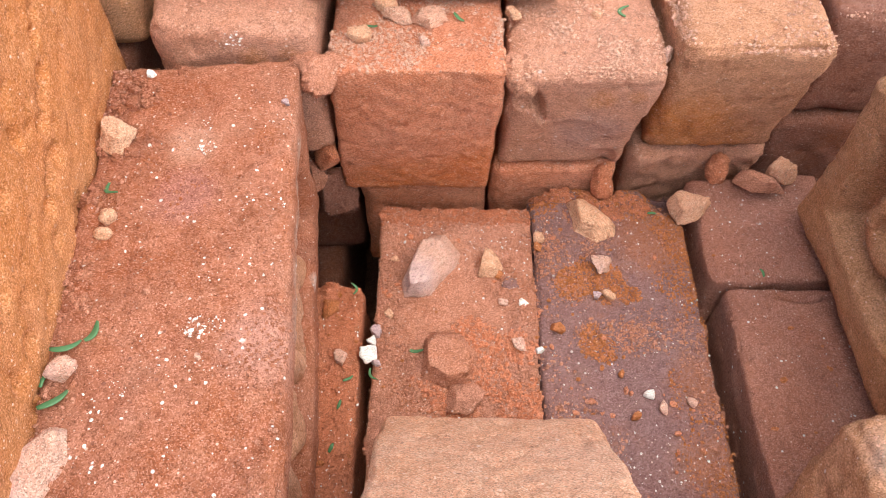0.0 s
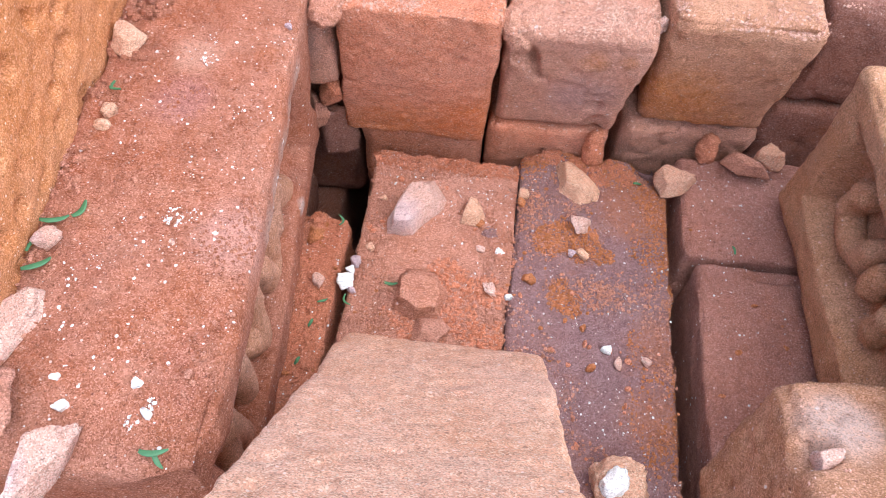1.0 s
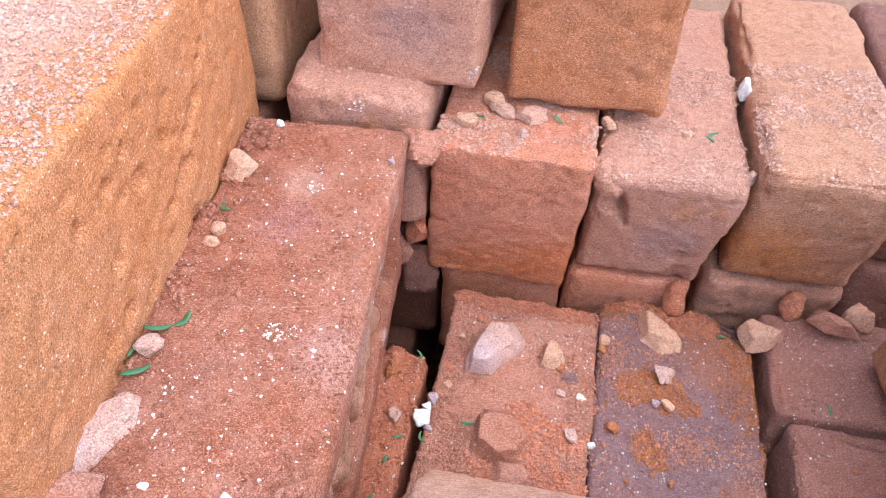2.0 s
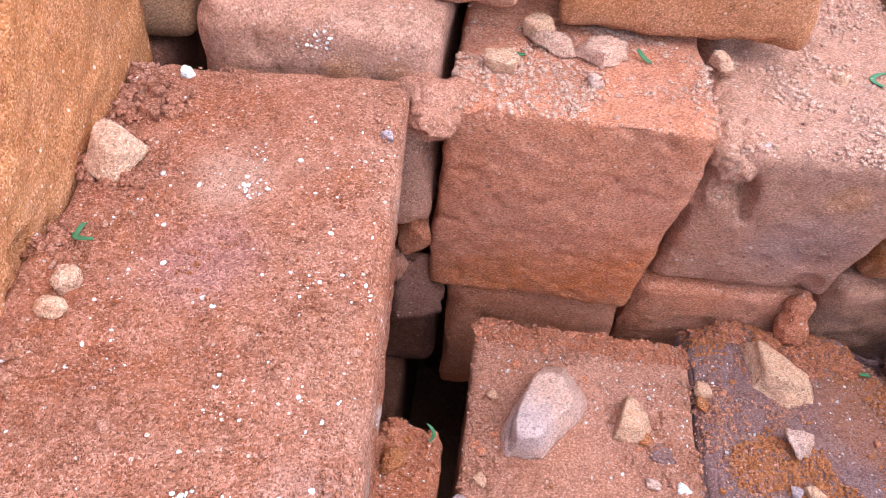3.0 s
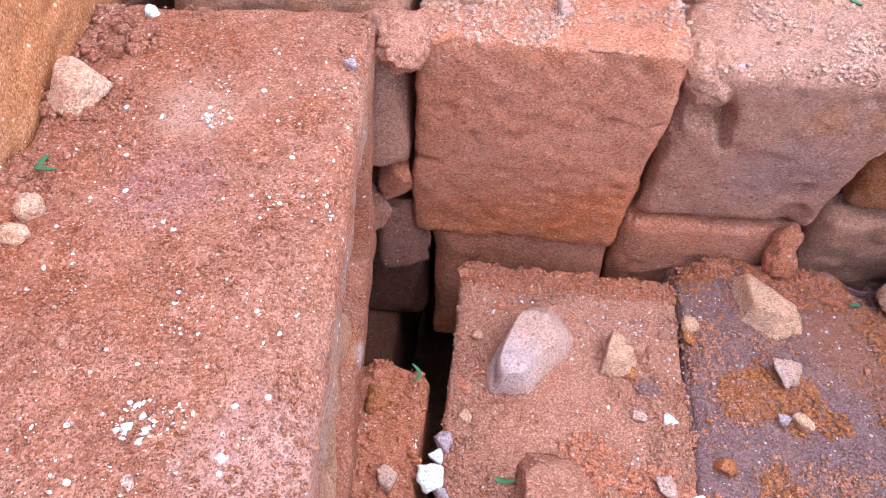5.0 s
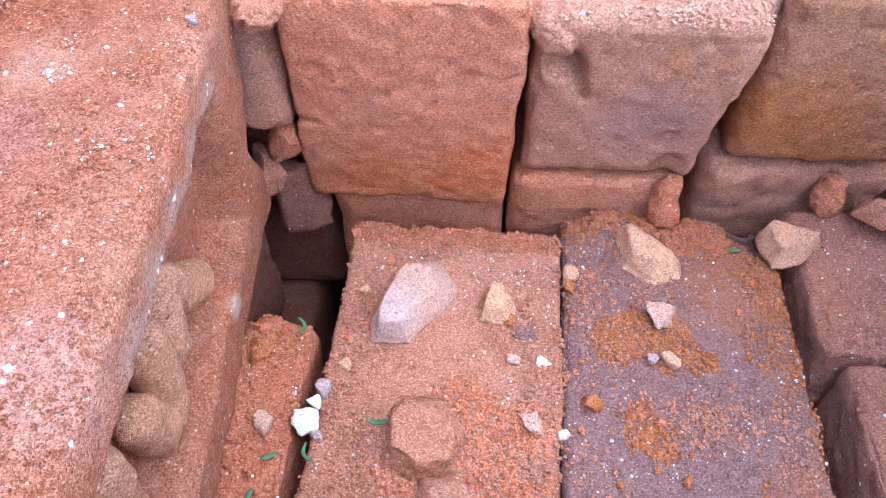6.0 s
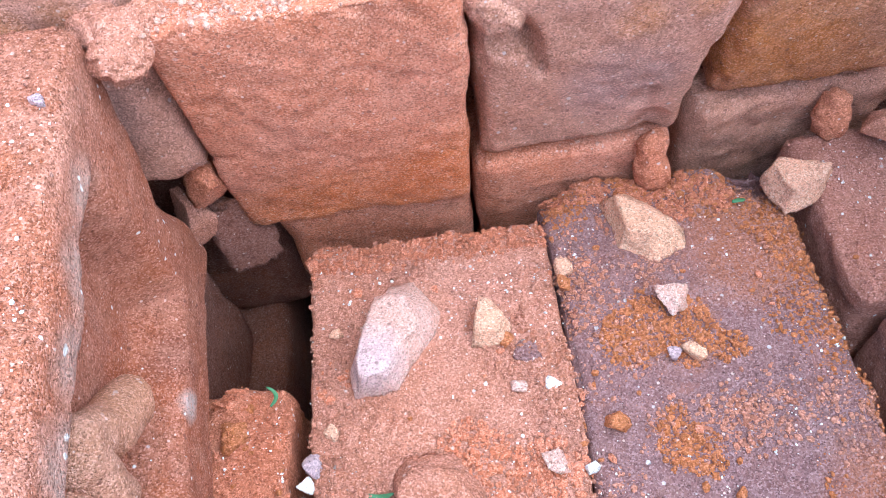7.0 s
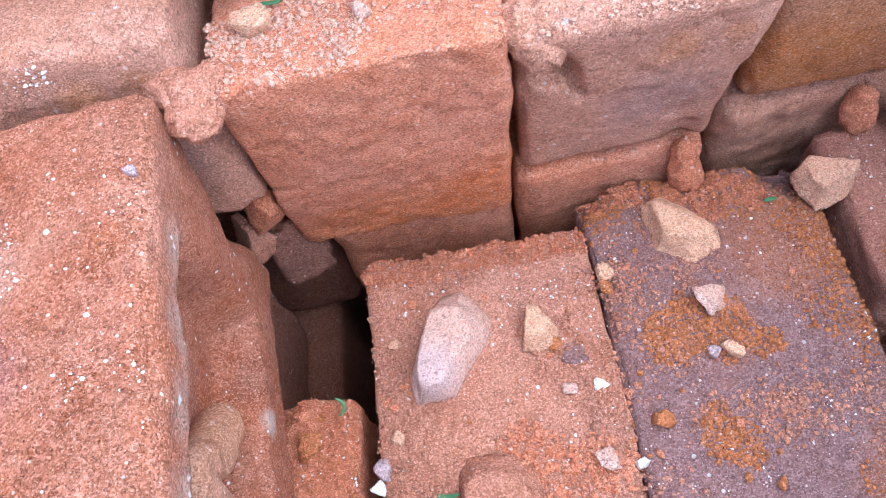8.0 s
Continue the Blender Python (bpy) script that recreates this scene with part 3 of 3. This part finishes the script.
lump("brick_fragment", (-0.0295, 0.254, FZ), (0.006, 0.0055, 0.004), m_buff, "tiny orange chip of broken brick", 31)
lump("brick_fragment", (0.1434, 0.1565, FZ), (0.0062, 0.006, 0.004), m_pink, "small pink pebble-like chip", 32)
lump("brick_fragment", (0.1105, 0.1485, FZ), (0.006, 0.005, 0.004), m_rust, "small rusty nodule of clay", 33)
lump("brick_fragment", (0.1266, 0.153, FZ), (0.0048, 0.0088, 0.004), m_pink, "narrow pink brick chip", 34, yaw=15)
lump("brick_fragment", (0.1055, 0.1745, FZ), (0.0042, 0.0055, 0.003), m_rust, "tiny rusty nodule of clay", 35)
b1 = lump("brick_fragment", (0.126, 0.078, -0.028), (0.036, 0.03, 0.02), m_buff, "buff fragment with a white lime face", 36, yaw=-12, sides=10)
patch_ob = lump("lime_patch", (0, 0, 0), (0.017, 0.015, 0.007), m_lime, "white lime crust", 37, sides=18)
patch_ob.parent = b1
patch_ob.matrix_world = pose(0.121, 0.079, -0.0125, 18, -14, 25)
for key in ("category", "group", "kind"):
    del patch_ob[key]
# on the edge-laid red brick
lump("brick_fragment", (-0.1575, 0.24, 0.1035), (0.018, 0.026, 0.009), m_buff, "buff brick fragment on dusty red brick", 40, plan=[(-0.50, 0.33), (-0.17, 0.50), (0.39, 0.21), (0.50, -0.12), (0.39, -0.50), (0.10, -0.47), (-0.40, -0.18)])
lump("brick_fragment", (-0.1495, 0.1902, 0.1015), (0.0072, 0.008, 0.006), m_buff, "small orange brick chip", 41)
lump("pebble", (-0.1498, 0.1822, 0.1012), (0.0088, 0.0065, 0.005), m_buff, "tan oval pebble on the red brick", 42, sides=20)
lump("brick_fragment", (-0.149, 0.1172, 0.0985), (0.0125, 0.01, 0.007), m_pink, "pink brick chip among green leaves", 43)
lump("brick_fragment", (-0.1515, 0.0735, 0.0962), (0.026, 0.043, 0.008), m_pink, "flat pink brick flake against the upright brick", 44, plan=[(0.12, 0.50), (0.37, 0.49), (0.50, 0.24), (0.27, -0.14), (-0.08, -0.50), (-0.38, -0.48), (-0.50, -0.29), (-0.28, 0.24)])
lump("brick_fragment", (-0.1445, 0.0395, 0.095), (0.03, 0.03, 0.012), m_floor, "salmon brick clod at the brick end", 45, yaw=20)
b9 = lump("brick_fragment", (-0.1155, 0.024, 0.092), (0.018, 0.036, 0.012), m_pink, "long lilac brick sliver with a lime tip", 46, yaw=-18, sides=10)
lump("lime_lump", (-0.1168, 0.0465, 0.0948), (0.0062, 0.0055, 0.004), m_lime, "white lime pebble on the red brick", 47, category="lime")
lump("lime_lump", (-0.0905, 0.059, 0.0957), (0.0045, 0.0048, 0.003), m_lime, "small white lime pebble on the red brick", 48, category="lime")
lump("lime_lump", (-0.1235, 0.0575, 0.0957), (0.0046, 0.0036, 0.003), m_lime, "small white lime pebble on the red brick", 49, category="lime")
lump("lime_lump", (-0.0835, 0.0475, 0.095), (0.005, 0.0045, 0.003), m_lime, "small white lime pebble on the red brick", 50, category="lime")
lump("pebble", (-0.0774, 0.2612, 0.1048), (0.0046, 0.0038, 0.003), m_lilac, "lilac grit on the red brick", 51)
lump("lime_lump", (-0.1492, 0.2815, 0.105), (0.0048, 0.005, 0.004), m_lime, "white lime chip at the brick end", 52, category="lime")
lump("brick_fragment", (-0.1535, 0.2595, 0.1042), (0.009, 0.0075, 0.006), m_slab, "red brick crumb by the upright brick", 53, rough=0.12)
lump("brick_fragment", (-0.1475, 0.2665, 0.1044), (0.007, 0.007, 0.005), m_slab, "red brick crumb by the upright brick", 54, rough=0.12)
lump("brick_fragment", (-0.1555, 0.2695, 0.1044), (0.008, 0.006, 0.005), m_slab, "red brick crumb by the upright brick", 55, rough=0.12)
lump("brick_fragment", (-0.0968, 0.1235, 0.0985), (0.0038, 0.004, 0.003), m_pink, "tiny pink chip of brick on dust", 56)
# mortar and rubble on the header course
blob("mortar_lump", (-0.0655, 0.2955, 0.0945), [(0.002, -0.003, -0.002, 0.009), (-0.009, 0.007, 0.002, 0.0085), (0.008, 0.005, 0.002, 0.0085), (-0.001, -0.006, -0.003, 0.009), (-0.004, 0.003, 0.003, 0.009)], m_floor, "pink mortar lump between two bricks", 60, flat=0.75)
blob("mortar_lump", (0.0455, 0.3055, 0.084), [(0.0, -0.001, -0.001, 0.0105), (0.008, 0.003, 0.002, 0.009), (-0.006, 0.002, 0.003, 0.009), (0.003, -0.003, -0.005, 0.009)], m_plum, "pink mortar lump on the header joint", 61)
blob("mortar_lump", (0.1085, 0.309, -0.019), [(0, 0.001, 0, 0.0075), (0.001, 0.0, -0.006, 0.0085), (-0.001, 0.003, 0.007, 0.0065), (0.001, 0.004, 0.0105, 0.006)], m_crumbly, "upright mortar stub against the ledge", 62)
blob("mortar_lump", (0.188, 0.3225, -0.0165), [(0, 0, 0, 0.0075), (0, -0.001, -0.005, 0.0085), (0.001, 0.003, 0.006, 0.006)], m_crumbly, "small mortar stub against the ledge", 63)
lump("brick_fragment", (-0.025, 0.337, 0.0965), (0.019, 0.012, 0.006), m_dust, "dusty pink clod on the header", 64, rough=0.1)
lump("brick_fragment", (-0.006, 0.334, 0.0965), (0.022, 0.014, 0.007), m_dust, "dusty pink clod on the header", 65, rough=0.1)
lump("brick_fragment", (-0.0445, 0.3185, 0.096), (0.014, 0.011, 0.008), m_buff, "buff brick chip on the header", 66)
lump("brick_fragment", (-0.031, 0.3465, 0.0965), (0.014, 0.011, 0.009), m_buff, "rounded tan chip behind the header edge", 67, sides=18)
lump("brick_fragment", (-0.0085, 0.3165, 0.0965), (0.007, 0.006, 0.004), m_pink, "small pale chip on the header", 68)
lump("brick_fragment", (0.042, 0.343, 0.094), (0.01, 0.009, 0.007), m_buff, "small tan chip in the header joint", 69)
lump("brick_fragment", (0.0905, 0.346, 0.0895), (0.008, 0.0075, 0.005), m_buff, "orange chip on the burnt header", 70)
lump("brick_fragment", (0.1285, 0.318, 0.083), (0.007, 0.008, 0.009), m_pink, "pale chip stuck in the header gap", 71)
lump("lime_lump", (0.131, 0.404, 0.09), (0.011, 0.016, 0.012), m_lime, "white lime chip stuck in the header gap", 72, category="lime", rough=0.12)
lump("brick_fragment", (-0.0745, 0.309, 0.0055), (0.017, 0.016, 0.017), m_crumbly, "orange brick fragment wedged in the gap", 73, sides=9, tip=(12, 10), rough=0.09)
lump("brick_fragment", (-0.0855, 0.3085, -0.021), (0.02, 0.02, 0.026), m_floor, "reddish brick fragment wedged in the gap", 79, sides=12, rough=0.09)
lump("brick_fragment", (-0.0745, 0.3165, -0.052), (0.034, 0.024, 0.045), m_deep_shaded, "red brick fragment low in the gap, darkened for shade", 83, sides=14, rough=0.12)
lump("brick_fragment", (0.232, 0.075, 0.072), (0.026, 0.045, 0.022), m_buff, "rough buff clod on the edge-laid brick", 75, rough=0.13, yaw=10)
lump("pebble", (0.192, 0.074, 0.065), (0.012, 0.012, 0.011), m_pink, "pink pebble lodged in the brick hole", 76, sides=10)


def leaf(at, length, width, yaw, bend, label="small torn green leaf piece", lift=0.001):
    """A narrow curled leaf piece with a keel, thin but solid."""
    n = 10
    verts, quads = [], []
    for i in range(n + 1):
        u = i / n
        a = bend * (u - 0.5)
        cx = 0.8 * length * (u - 0.5)
        cy = 0.5 * bend * length * (u - 0.5) ** 2 * 2
        w = width * 0.28 * (0.18 + math.sin(math.pi * min(1, 0.12 + 0.86 * u)) ** 0.7)
        z = lift + 0.0012 * math.sin(3.0 * u + length * 900)
        for k, (side, up) in enumerate(((-1, 0.0006), (0, 0.0), (1, 0.0006), (1, 0.0002), (0, -0.0004), (-1, 0.0002))):
            verts.append((cx - side * w * math.sin(a), cy + side * w * math.cos(a), z + up))
    for i in range(n):
        for k in range(6):
            quads.append((6 * i + k, 6 * i + 6 + k, 6 * i + 6 + (k + 1) % 6, 6 * i + (k + 1) % 6))
    quads += [tuple(range(6)), tuple(range(6 * n + 5, 6 * n - 1, -1))]
    me = mesh_of("leaf", np.array(verts), quads, m_leaf)
    ob = new("leaf", me)
    ob.matrix_world = pose(*at, 0, 0, yaw)
    return tagged(ob, label, "leaf", "leaf pieces", "thing")


leaf((-0.1533, 0.205, 0.1035), 0.012, 0.0028, -50, 1.2)
leaf((-0.141, 0.1335, 0.1005), 0.0115, 0.0042, 65, 0.5)
leaf((-0.15, 0.1255, 0.1005), 0.015, 0.0038, 25, 0.6)
leaf((-0.1555, 0.1155, 0.1), 0.016, 0.0042, 75, -0.5)
leaf((-0.1495, 0.104, 0.098), 0.0155, 0.0042, 45, 0.4)
leaf((-0.0146, 0.188, -0.0265), 0.0115, 0.0032, -6, 0.3)
leaf((-0.0405, 0.172, -0.0262), 0.012, 0.0022, -60, 0.8)
leaf((-0.0527, 0.169, -0.0245), 0.0085, 0.0025, 40, 0.3)
leaf((-0.0565, 0.1535, -0.0245), 0.007, 0.0028, 75, 0.3)
leaf((-0.059, 0.1285, -0.0248), 0.0065, 0.0032, 65, 0.2)
leaf((-0.0525, 0.2305, -0.0245), 0.0105, 0.0024, 105, 1.0)
leaf((0.1406, 0.29, -0.027), 0.008, 0.003, 15, 0.2)
leaf((0.1985, 0.2375, -0.0175), 0.0062, 0.0024, 115, 0.3)
leaf((0.1045, 0.351, 0.0905), 0.011, 0.0032, 70, -1.6)
leaf((-0.0385, 0.3285, 0.0968), 0.009, 0.0026, 25, 0.2)
leaf((0.0101, 0.336, 0.0968), 0.009, 0.0032, -35, 0.3)
leaf((-0.0755, 0.0325, 0.0945), 0.014, 0.0036, 10, 0.5)
leaf((-0.0735, 0.0305, 0.0945), 0.009, 0.003, -50, 0.4)
leaf((-0.036, 0.108, -0.0262), 0.007, 0.0028, 80, 0.3)

ICO = np.array([(0, a, b * 1.618) for a in (-1, 1) for b in (-1, 1)] + [(a, b * 1.618, 0) for a in (-1, 1) for b in (-1, 1)] + [(b * 1.618, 0, a) for a in (-1, 1) for b in (-1, 1)]) / 1.9
bm_ico = bmesh.new()
for c in ICO:
    bm_ico.verts.new(c)
bmesh.ops.convex_hull(bm_ico, input=bm_ico.verts)
bm_ico.verts.index_update()
ICO_FACES = np.array([[v.index for v in f.verts] for f in bm_ico.faces])
ICO = np.array([v.co[:] for v in bm_ico.verts])
bm_ico.free()


def tops(obs, steep=0.55):
    """World places of the upward surface points of some bricks."""
    got = []
    for ob in obs:
        me = ob.data
        co = np.empty(len(me.vertices) * 3)
        no = np.empty(len(me.vertices) * 3)
        me.vertices.foreach_get("co", co)
        me.vertices.foreach_get("normal", no)
        mw = np.array(ob.matrix_world)
        w = co.reshape(-1, 3) @ mw[:3, :3].T + mw[:3, 3]
        up = no.reshape(-1, 3) @ mw[:3, :3].T
        got.append(w[up[:, 2] > steep])
    return np.concatenate(got)


def strew(name, label, places, count, smallest, largest, material, seed, clump=0.0, power=3.0):
    """Loose grit on the given places, all in one mesh; small bits are the most common."""
    rng = np.random.default_rng(seed)
    if clump:
        w = np.clip(noise3(places, 60, seed) + 0.6 * noise3(places, 25, seed + 1) + 1 - clump, 0.02, None) ** 2
        idx = rng.choice(len(places), count, p=w / w.sum())
    else:
        idx = rng.integers(0, len(places), count)
    size = smallest + (largest - smallest) * rng.random(count) ** power
    at = places[idx] + rng.normal(0, 0.0008, (count, 3)) * np.array((1, 1, 0))
    shape = ICO[None] * (1 + 0.17 * rng.standard_normal((count, 12, 1)))
    shape = shape * size[:, None, None] * rng.uniform(0.6, 1.2, (count, 1, 3)) * np.array((1, 1, 0.8)) * 0.5
    at[:, 2] += size * 0.18
    verts = (shape + at[:, None]).reshape(-1, 3)
    faces = (ICO_FACES[None] + 12 * np.arange(count)[:, None, None]).reshape(-1, 3)
    me = mesh_of(name, verts, faces, material)
    me.polygons.foreach_set("use_smooth", np.zeros(len(me.polygons), dtype=bool))
    return tagged(new(name, me), label, "grit", kind="stuff")


def around(places, spots):
    """The places that lie inside any of the round spots (x, y, radius), ragged at the rim."""
    keep = np.zeros(len(places), dtype=bool)
    wob = 0.45 * noise3(places, 110, 5) + 0.35 * noise3(places, 45, 6)
    for x, y, radius in spots:
        keep |= np.hypot(places[:, 0] - x, places[:, 1] - y) < radius * (1 + wob)
    return places[keep]


p_slab, p_m, p_r, p_s = tops([b_slab]), tops([b_m]), tops([b_r]), tops([b_s])
p_rr, p_h = tops([b_rr1, b_rr2]), tops([b_h1, b_h2, b_h3, b_h4])
p_left = tops([b_left], 0.8)
p_edge = tops([b_e2, b_e3, b_shelf, b_fr, b_tr])
strew("red_crumbs", "fine red brick crumbs on the edge-laid brick", p_slab, 6000, 0.0004, 0.0022, m_slab, 1, clump=0.6, power=4.0)
strew("red_crumbs", "red brick crumbs and dust on the sunken brick", p_m, 15000, 0.0004, 0.003, m_floor, 2, clump=0.6, power=4.0)
strew("red_crumbs", "brick crumbs along the foot of the tan brick", p_slab[p_slab[:, 0] + 0.09 * (p_slab[:, 1] - 0.16) < -0.148], 1100, 0.0006, 0.004, m_floor, 15, clump=0.3)
p_white = tops([b_shelf, b_up1], -2.0)
strew("lime_grit", "lime smears on the set-back bricks", p_white[(np.linalg.norm(p_white - np.array((-0.108, 0.301, 0.112)), axis=1) < 0.007) | (np.linalg.norm(p_white - np.array((-0.043, 0.322, 0.131)), axis=1) < 0.005)], 90, 0.0004, 0.0016, m_lime, 16)
strew("red_crumbs", "rusty brick crumbs on the narrow brick", p_s, 4500, 0.0005, 0.0034, m_crumbly, 3, power=4.0)
strew("red_crumbs", "red crumbs on the violet brick", p_r, 7000, 0.0004, 0.0026, m_floor, 4, clump=0.75, power=4.0)
strew("red_crumbs", "red crumbs on the plum bricks", p_rr, 4500, 0.0004, 0.0024, m_rr, 5, clump=0.6, power=4.0)
strew("pink_crumbs", "pink brick crumbs on the header tops", p_h[p_h[:, 1] < 0.43], 32000, 0.0004, 0.0026, m_dust, 6, clump=0.3, power=6.0)
strew("pink_crumbs", "pink brick crumbs along ledges", p_edge, 6000, 0.0004, 0.0022, m_dust, 7, clump=0.4)
strew("pink_crumbs", "thick pale dust and crumbs on the tan brick", p_left[p_left[:, 0] > -0.25], 24000, 0.0005, 0.0028, m_dust, 14, power=5.0)
strew("brick_chips", "small pink brick chips on the sunken bricks", np.concatenate([p_m, p_m, p_r, p_s]), 170, 0.0018, 0.005, m_head, 21, clump=0.4, power=2.0)
strew("brick_chips", "small rusty brick chips on the sunken bricks", np.concatenate([p_m, p_r, p_rr, p_s]), 120, 0.002, 0.005, m_rust, 22, clump=0.4, power=2.0)
strew("brick_chips", "small red chips on the edge-laid brick", p_slab, 60, 0.0018, 0.004, m_floor, 23, clump=0.5, power=2.0)
strew("lime_grit", "white lime grit scattered over the bricks", np.concatenate([p_slab, p_m, p_r, p_s, p_rr]), 2600, 0.0004, 0.0017, m_lime, 8, clump=0.5, power=4.0)
strew("lime_grit", "clusters of white lime grit on red brick", around(p_slab, [(-0.1125, 0.2335, 0.004), (-0.1135, 0.2465, 0.003), (-0.1, 0.138, 0.006), (-0.093, 0.1385, 0.004), (-0.1155, 0.25, 0.002)] + [(-0.083, 0.052, 0.003), (-0.088, 0.044, 0.003)]), 170, 0.0004, 0.0021, m_lime, 9, power=4.0)
strew("ochre_crumbs", "ochre clay crumbs on the violet brick", around(p_r, [(0.088, 0.237, 0.013), (0.105, 0.234, 0.014), (0.115, 0.228, 0.008), (0.094, 0.195, 0.01)]), 4200, 0.0004, 0.0026, m_rust, 10, power=4.0)
strew("ochre_crumbs", "rusty crumbs along the violet brick's side", p_r[(p_r[:, 0] > 0.133) | (p_r[:, 1] > 0.285)], 6500, 0.0004, 0.0024, m_rust, 11, clump=0.6, power=4.0)
strew("red_heap", "heap of red brick dust on the sunken brick", around(p_m, [(0.03, 0.17, 0.022), (0.045, 0.155, 0.018), (0.045, 0.19, 0.014), (0.01, 0.15, 0.02), (0.02, 0.2, 0.012)]), 2600, 0.0008, 0.0036, m_head, 12, power=2.0)
strew("red_heap", "heap of red crumbs in the brick corner", around(p_slab, [(-0.155, 0.265, 0.012), (-0.158, 0.235, 0.01), (-0.16, 0.205, 0.006)]), 500, 0.0008, 0.0045, m_slab, 13, power=2.0)
strew("red_heap", "crumbled red clay along the back of the sunken bricks", np.concatenate([p_m[p_m[:, 1] > 0.283], around(p_r, [(0.107, 0.302, 0.018), (0.082, 0.307, 0.01), (0.13, 0.3, 0.012), (0.07, 0.308, 0.01)])]), 4200, 0.0005, 0.0032, m_crumbly, 24, power=3.0)
